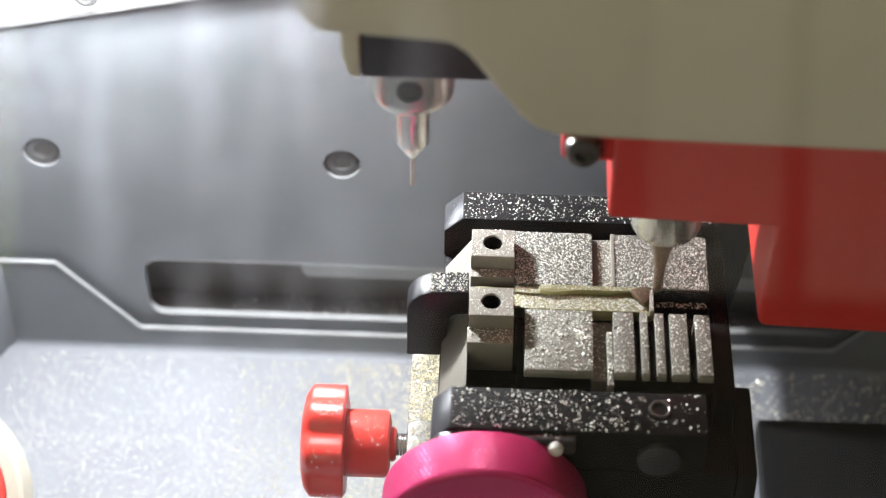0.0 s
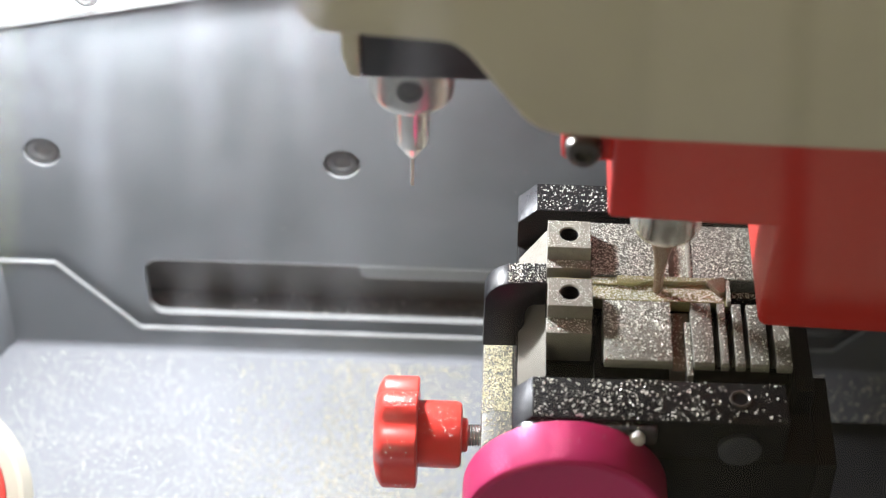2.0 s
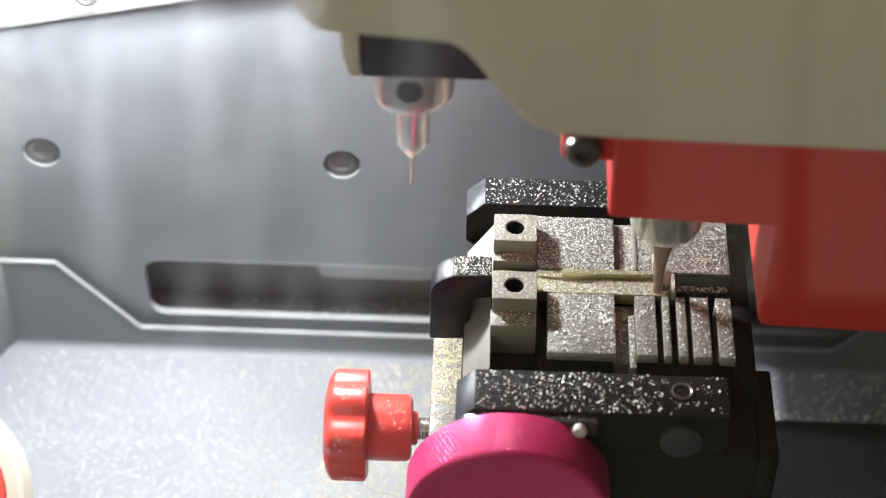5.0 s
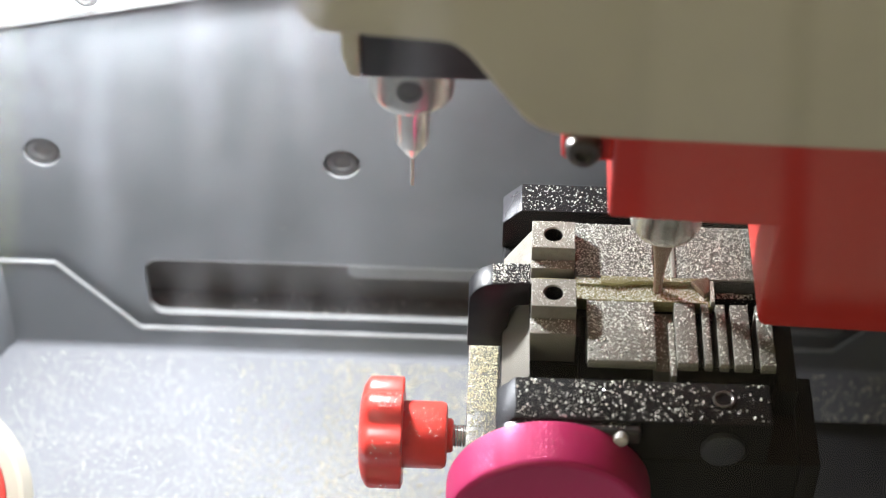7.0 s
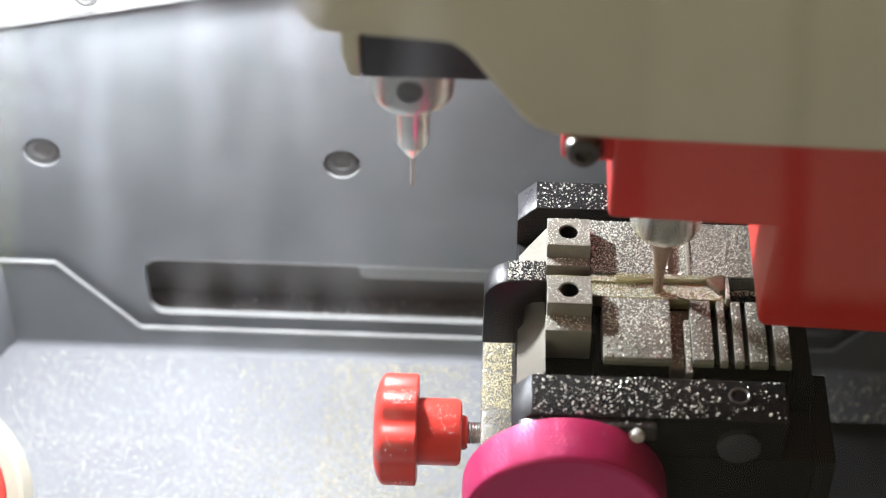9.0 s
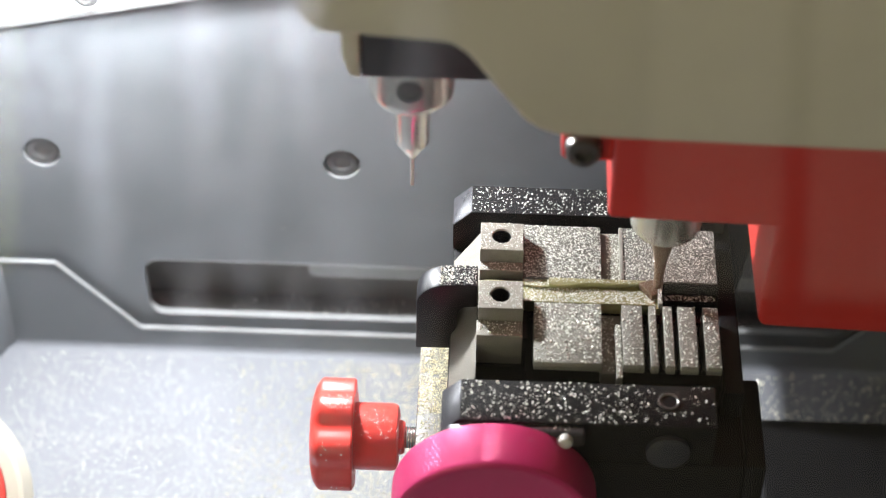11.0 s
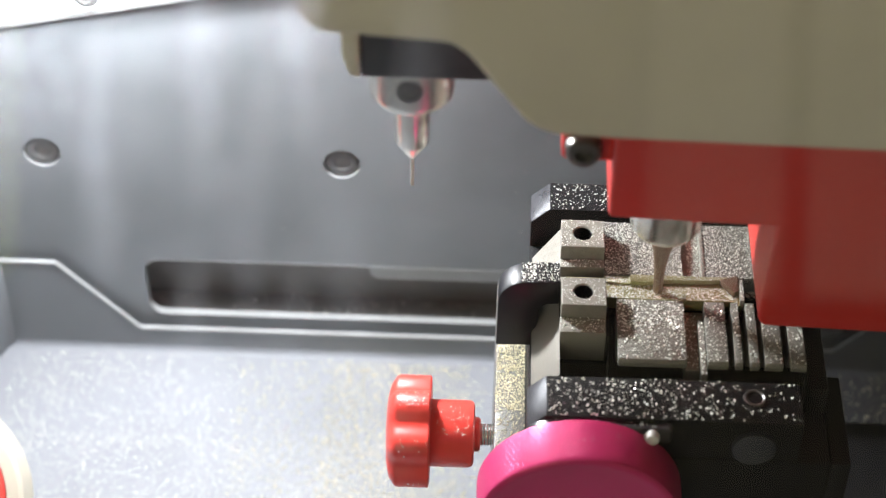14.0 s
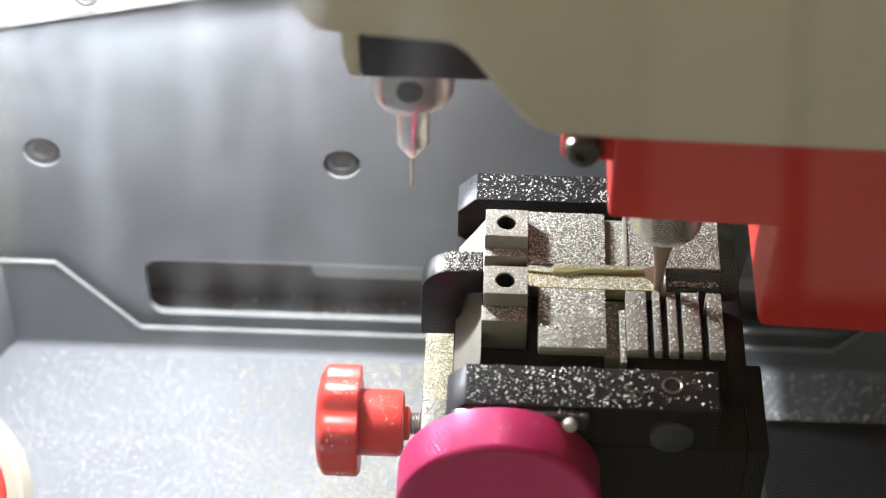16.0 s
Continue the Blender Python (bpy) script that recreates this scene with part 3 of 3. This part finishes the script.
# chips that lie on the clamp
HOLES = ((0, 0, 1.9), (0, -15.55, 1.9), (30.5, -37.1, 2.6))
chips("swarf", [(4.4, 19, -7.4, 6.9, -3.5, 4600, 0.05, 0.20), (23.3, 40.9, -7.4, 6.9, -3.5, 4000, 0.05, 0.195), (20.2, 22.6, -7.3, 6.8, -5.0, 420, 0.07, 0.24),
                (-4, 4.1, -3.7, 3.6, -0.0, 520, 0.04, 0.18), (-4, 4.1, -5.9, -3.9, -3.3, 150, 0.07, 0.22)], jaw, CHIPS, 11, "dense fine metal chips", holes=HOLES)
chips("swarf", [(6.4, 18.8, -21, -13.9, -3.5, 950, 0.07, 0.27), (6.4, 18.8, -29, -21, -3.5, 420, 0.08, 0.31), (22.7, 26.4, -29, -13.9, -3.5, 230, 0.07, 0.28), (27.7, 28.9, -29, -13.9, -3.5, 70, 0.07, 0.28),
                (30.4, 31.9, -29, -13.9, -3.5, 85, 0.07, 0.28), (33.1, 36.2, -29, -13.9, -3.5, 210, 0.07, 0.28), (37.8, 40.4, -29, -13.9, -3.5, 170, 0.07, 0.28),
                (21.5, 22.5, -31, -18, -4.6, 90, 0.08, 0.3), (19, 21.4, -28, -14, -6.4, 130, 0.08, 0.28),
                (-4, 4.1, -19, -12.1, 0.0, 420, 0.04, 0.18), (-4.2, 4.1, -22.9, -19.3, -3.3, 170, 0.08, 0.26)], jaw2, CHIPS, 12, "dense fine metal chips", holes=HOLES)
chips("swarf", [(-5.8, 43.5, 10.8, 18.2, -4.0, 820, 0.09, 0.32), (31, 40.5, -9.5, -8.1, -6.4, 160, 0.08, 0.26)], clamp, CHIPS, 13, "scattered bright chips")
chips("swarf", [(-6.4, 24, -42.6, -33.4, -4.0, 620, 0.09, 0.35), (24, 38.6, -42.6, -33.4, -4.0, 110, 0.09, 0.37), (-6, 15, -44.6, -43, -4.6, 50, 0.08, 0.3)], clamp, CHIPS, 14, "scattered bright chips", holes=HOLES)
chips("swarf", [(-15.5, -9.6, -42, 21, -36.0, 2300, 0.07, 0.28), (-15.5, -9.6, -14, 21, -36.0, 3000, 0.07, 0.28)], clamp, DRIFT, 15, "thick drift of brass chips")
chips("swarf", [(-1.5, 1.5, -53.0, -46.0, -2.55, 10, 0.08, 0.2), (2.4, 4.4, -52.5, -46.5, -2.9, 6, 0.08, 0.2), (5.6, 6.6, -52.0, -46.5, -3.6, 4, 0.08, 0.2)], clamp, CHIPS, 19, "a few chips on the hand wheel")
chips("swarf", [(-11.5, -8.7, -12.8, -7.8, -0.85, 150, 0.08, 0.3), (-8.5, -4.5, -12.8, -7.8, -0.62, 170, 0.07, 0.26)], clamp, CHIPS, 16, "fine bright chips")
chips("swarf", [(-34.8, -28.8, 87, 104, 11.66, 150, 0.05, 0.24), (-34.8, -28.8, 138, 156, 11.66, 34, 0.05, 0.28), (-34.5, -28.8, 190, 204, 11.66, 14, 0.05, 0.26), (-28.2, -20.6, 80, 135, 6.88, 200, 0.04, 0.2)], clamp, CHIPS, 18, "fine pale chips on the knob", drum=(-10, -48.4))


# ---- the key being cut ----
key = thing("key_blank", 17, -10.4, -5.5, "brass key blank with a milled wavy track", "key")
part("blade", box(-3, 30.0, -13.7, -7.4, -6.2, -4.4, 0.12), BRASS, key)


def wavy(y_of, y_edge, z0, z1, x0, x1, n=40):
    bm = bmesh.new()
    rows = []
    for k in range(n + 1):
        x = x0 + (x1 - x0) * k / n
        y = y_of(x)
        rows.append([bm.verts.new(c) for c in ((x, y_edge, z0), (x, y_edge, z1), (x, y, z1), (x, y + (0.12 if y < y_edge else -0.12) * -1, z0))])
    for a, b in zip(rows, rows[1:]):
        for i in range(4):
            bm.faces.new((a[i], b[i], b[(i + 1) % 4], a[(i + 1) % 4]))
    bm.faces.new(rows[0])
    bm.faces.new(rows[-1][::-1])
    return bm


part("rear_ridge", wavy(lambda x: -8.6 - 0.42 * math.sin((x - 6) * 0.27) - 0.25 * math.sin(x * 0.61 + 1.0), -7.4, -4.5, -3.35, 9.1, 27.5), BRASS, key, "bright milled ridge")
part("shoulder", wavy(lambda x: -9.0 - 0.2 * math.sin(x), -7.4, -4.5, -3.9, 4.2, 9.4), BRASS, key)
part("front_ridge", wavy(lambda x: -13.35 + 0.1 * math.sin(x * 0.4), -13.7, -4.5, -3.5, 4.2, 28.6), BRASS, key, "bright milled ridge")
part("tip", prism([(26.0, -8.4), (29.0, -7.2), (29.6, -7.6), (29.4, -11.0), (28.4, -11.6)], -4.5, -3.0, "z", 0.12), COPPER, key, "dark uncut tip of the blade")
part("tip_wall", box(29.5, 30.3, -13.6, -8.0, -5.8, -3.1, 0.15), STEEL, key, "grey tip wall")
chips("swarf", [(4.4, 29, -13.2, -9.2, -4.4, 2400, 0.05, 0.21), (4.4, 9.2, -9.2, -7.45, -3.9, 320, 0.04, 0.17), (9.2, 27, -8.5, -7.45, -3.35, 300, 0.04, 0.15), (29.6, 30.2, -13.4, -8.2, -3.1, 70, 0.06, 0.2), (4.4, 28, -13.65, -13.35, -3.5, 120, 0.06, 0.2)], key, CHIPS, 17, "dense fine metal chips")


# ---- the sloping clear guard in front ----
# panel out of view, added to keep window light off the tray
link("shade_panel", prism([(-247.4, -110.2), (-243.7, -110.2), (-211.2, -30.0), (-214.9, -30.0)], -149.9, 149.9, "x", 0.5), WALL, None, "unseen grey steel front panel added to shade the tray", True, "structure", "wall")
link("guard", prism([(-214.1, -29.9), (-211.3, -29.9), (-119.7, 195.0), (-122.5, 196.0)], -149.8, 149.8, "x", 0), GUARD, None, "clear acrylic guard with wipe marks and painted haze", False, "structure", "window").visible_shadow = False


# ---- the room around ----
def block(x0, x1, y0, y1, z0, z1, r=0.0):
    """A box given in metres."""
    return box(x0 * 1000, x1 * 1000, y0 * 1000, y1 * 1000, z0 * 1000 - FLOOR, z1 * 1000 - FLOOR, r)


def room_piece(name, dims, mat, label, category, parent=None):
    return link(name, block(*dims), mat, parent, label, False, "structure" if parent is None else "", category)


room_piece("room_floor", (-2.3, 2.4, -2.3, 1.3, -0.90, -0.80), CONCRETE, "plain grey concrete floor of the room", "floor")
room_piece("room_ceiling", (-2.3, 2.4, -2.3, 1.3, 1.90, 2.00), PLASTER, "plain plaster ceiling of the room", "ceiling")
room_piece("room_wall_north", (-2.3, 2.4, 1.2, 1.3, -0.80, 1.90), PLASTER, "plain cream plaster wall of the room", "wall")
room_piece("room_wall_west", (-2.3, -2.2, -2.1, 1.2, -0.80, 1.90), PLASTER, "plain cream plaster wall of the room", "wall")
room_piece("room_wall_east", (2.3, 2.4, -2.1, 1.2, -0.80, 1.90), PLASTER, "plain cream plaster wall of the room", "wall")
# base of this unseen wall is kept pale to lift blacks through the guard's reflection
south = room_piece("room_wall_south", (-2.3, 2.4, -2.2, -2.0, -0.80, 0.18), PLASTER, "plaster wall of the room with two windows", "wall")
# panels are coloured dark to weaken what the guard mirrors
for dims in ((-2.3, 2.4, -2.2, -2.0, 1.60, 1.90), (-2.3, -2.0, -2.2, -2.0, 0.18, 1.60), (-0.462, 0.142, -2.2, -2.0, 0.18, 1.60), (2.06, 2.4, -2.2, -2.0, 0.18, 1.60)):
    room_piece("wall_panel", dims, UMBER, "", "", south)
# window_2 is added to hold the fill lamp and tint the guard's left edge
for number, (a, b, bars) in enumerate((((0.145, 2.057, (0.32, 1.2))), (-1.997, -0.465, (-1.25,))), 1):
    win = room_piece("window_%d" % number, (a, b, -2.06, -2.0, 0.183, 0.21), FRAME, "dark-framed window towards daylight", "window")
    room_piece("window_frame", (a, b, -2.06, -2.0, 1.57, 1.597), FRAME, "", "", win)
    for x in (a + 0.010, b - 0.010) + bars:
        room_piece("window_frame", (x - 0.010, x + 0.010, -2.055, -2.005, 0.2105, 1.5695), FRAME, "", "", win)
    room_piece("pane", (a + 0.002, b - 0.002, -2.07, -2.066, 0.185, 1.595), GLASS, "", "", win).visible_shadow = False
room_piece("backdrop_1", (-0.05, 2.3, -2.40, -2.38, 0.0, 1.8), DAYLIGHT, "hazy bright daylight outside the window", "backdrop")
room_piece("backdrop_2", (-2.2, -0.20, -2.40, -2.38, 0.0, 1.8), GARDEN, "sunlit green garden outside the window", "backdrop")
bench = thing("workbench", 0, 0, -116.5, "brown wooden workbench under the machine", "workbench")
part("benchtop", block(-0.75, 0.75, -0.32, 0.38, -0.046, -0.006, 2.0), WOOD, bench)
for x in (-0.70, 0.64):
    for y in (-0.29, 0.29):
        part("leg", block(x, x + 0.06, y, y + 0.06, -0.7999, -0.0465, 2.0), WOOD, bench)


# ---- what moves ----
def motions():
    path = [(0.0, 0.0, 0.0), (0.5, 3.45, 2.36), (1.0, 7.21, 3.25), (1.5, 10.79, 3.20), (2.0, 14.50, 3.10), (2.5, 18.03, 3.17),
            (2.7, 19.45, 3.15), (2.8, 19.9, 3.1), (2.9, 19.45, 3.1), (3.0, 18.76, 3.08), (3.5, 15.26, 3.08), (4.0, 11.54, 3.23), (4.5, 7.9, 3.5),
            (5.0, 4.2, 4.45), (5.3, 2.0, 5.2), (5.5, 1.0, 3.3), (5.7, 2.0, 1.5), (6.0, 4.1, 2.5), (6.5, 7.8, 3.4), (7.0, 11.5, 2.85), (7.5, 14.9, 3.25), (8.0, 18.7, 3.4),
            (8.1, 19.4, 3.45), (8.2, 19.85, 3.5), (8.3, 19.4, 3.5), (8.5, 18.1, 3.55), (9.0, 14.4, 3.75), (9.5, 10.8, 4.0), (10.0, 7.2, 4.3), (10.4, 4.3, 4.95), (10.7, 2.2, 5.6),
            (10.9, 1.3, 3.4), (11.1, 2.4, 1.2), (11.3, 3.8, 1.9), (11.5, 5.24, 3.12), (12.0, 8.98, 3.04), (12.5, 12.51, 2.28), (13.0, 16.28, 2.68), (13.4, 19.2, 2.85), (13.5, 19.75, 2.88),
            (13.6, 19.7, 2.95), (14.0, 17.05, 3.43), (14.5, 13.57, 3.73), (15.0, 9.84, 3.89), (15.5, 6.32, 4.32), (16.0, 2.51, 5.68)]
    for ob in (clamp, key):
        b = ORIGIN[ob.name]
        walk(ob, [(t, Matrix.Translation(b + Vector((x, y, 0)) * 0.001)) for t, x, y in path])
    b = ORIGIN[slide.name]
    walk(slide, [(t, Matrix.Translation(b + Vector((x, 0, 0)) * 0.001)) for t, x, y in path])


motions()
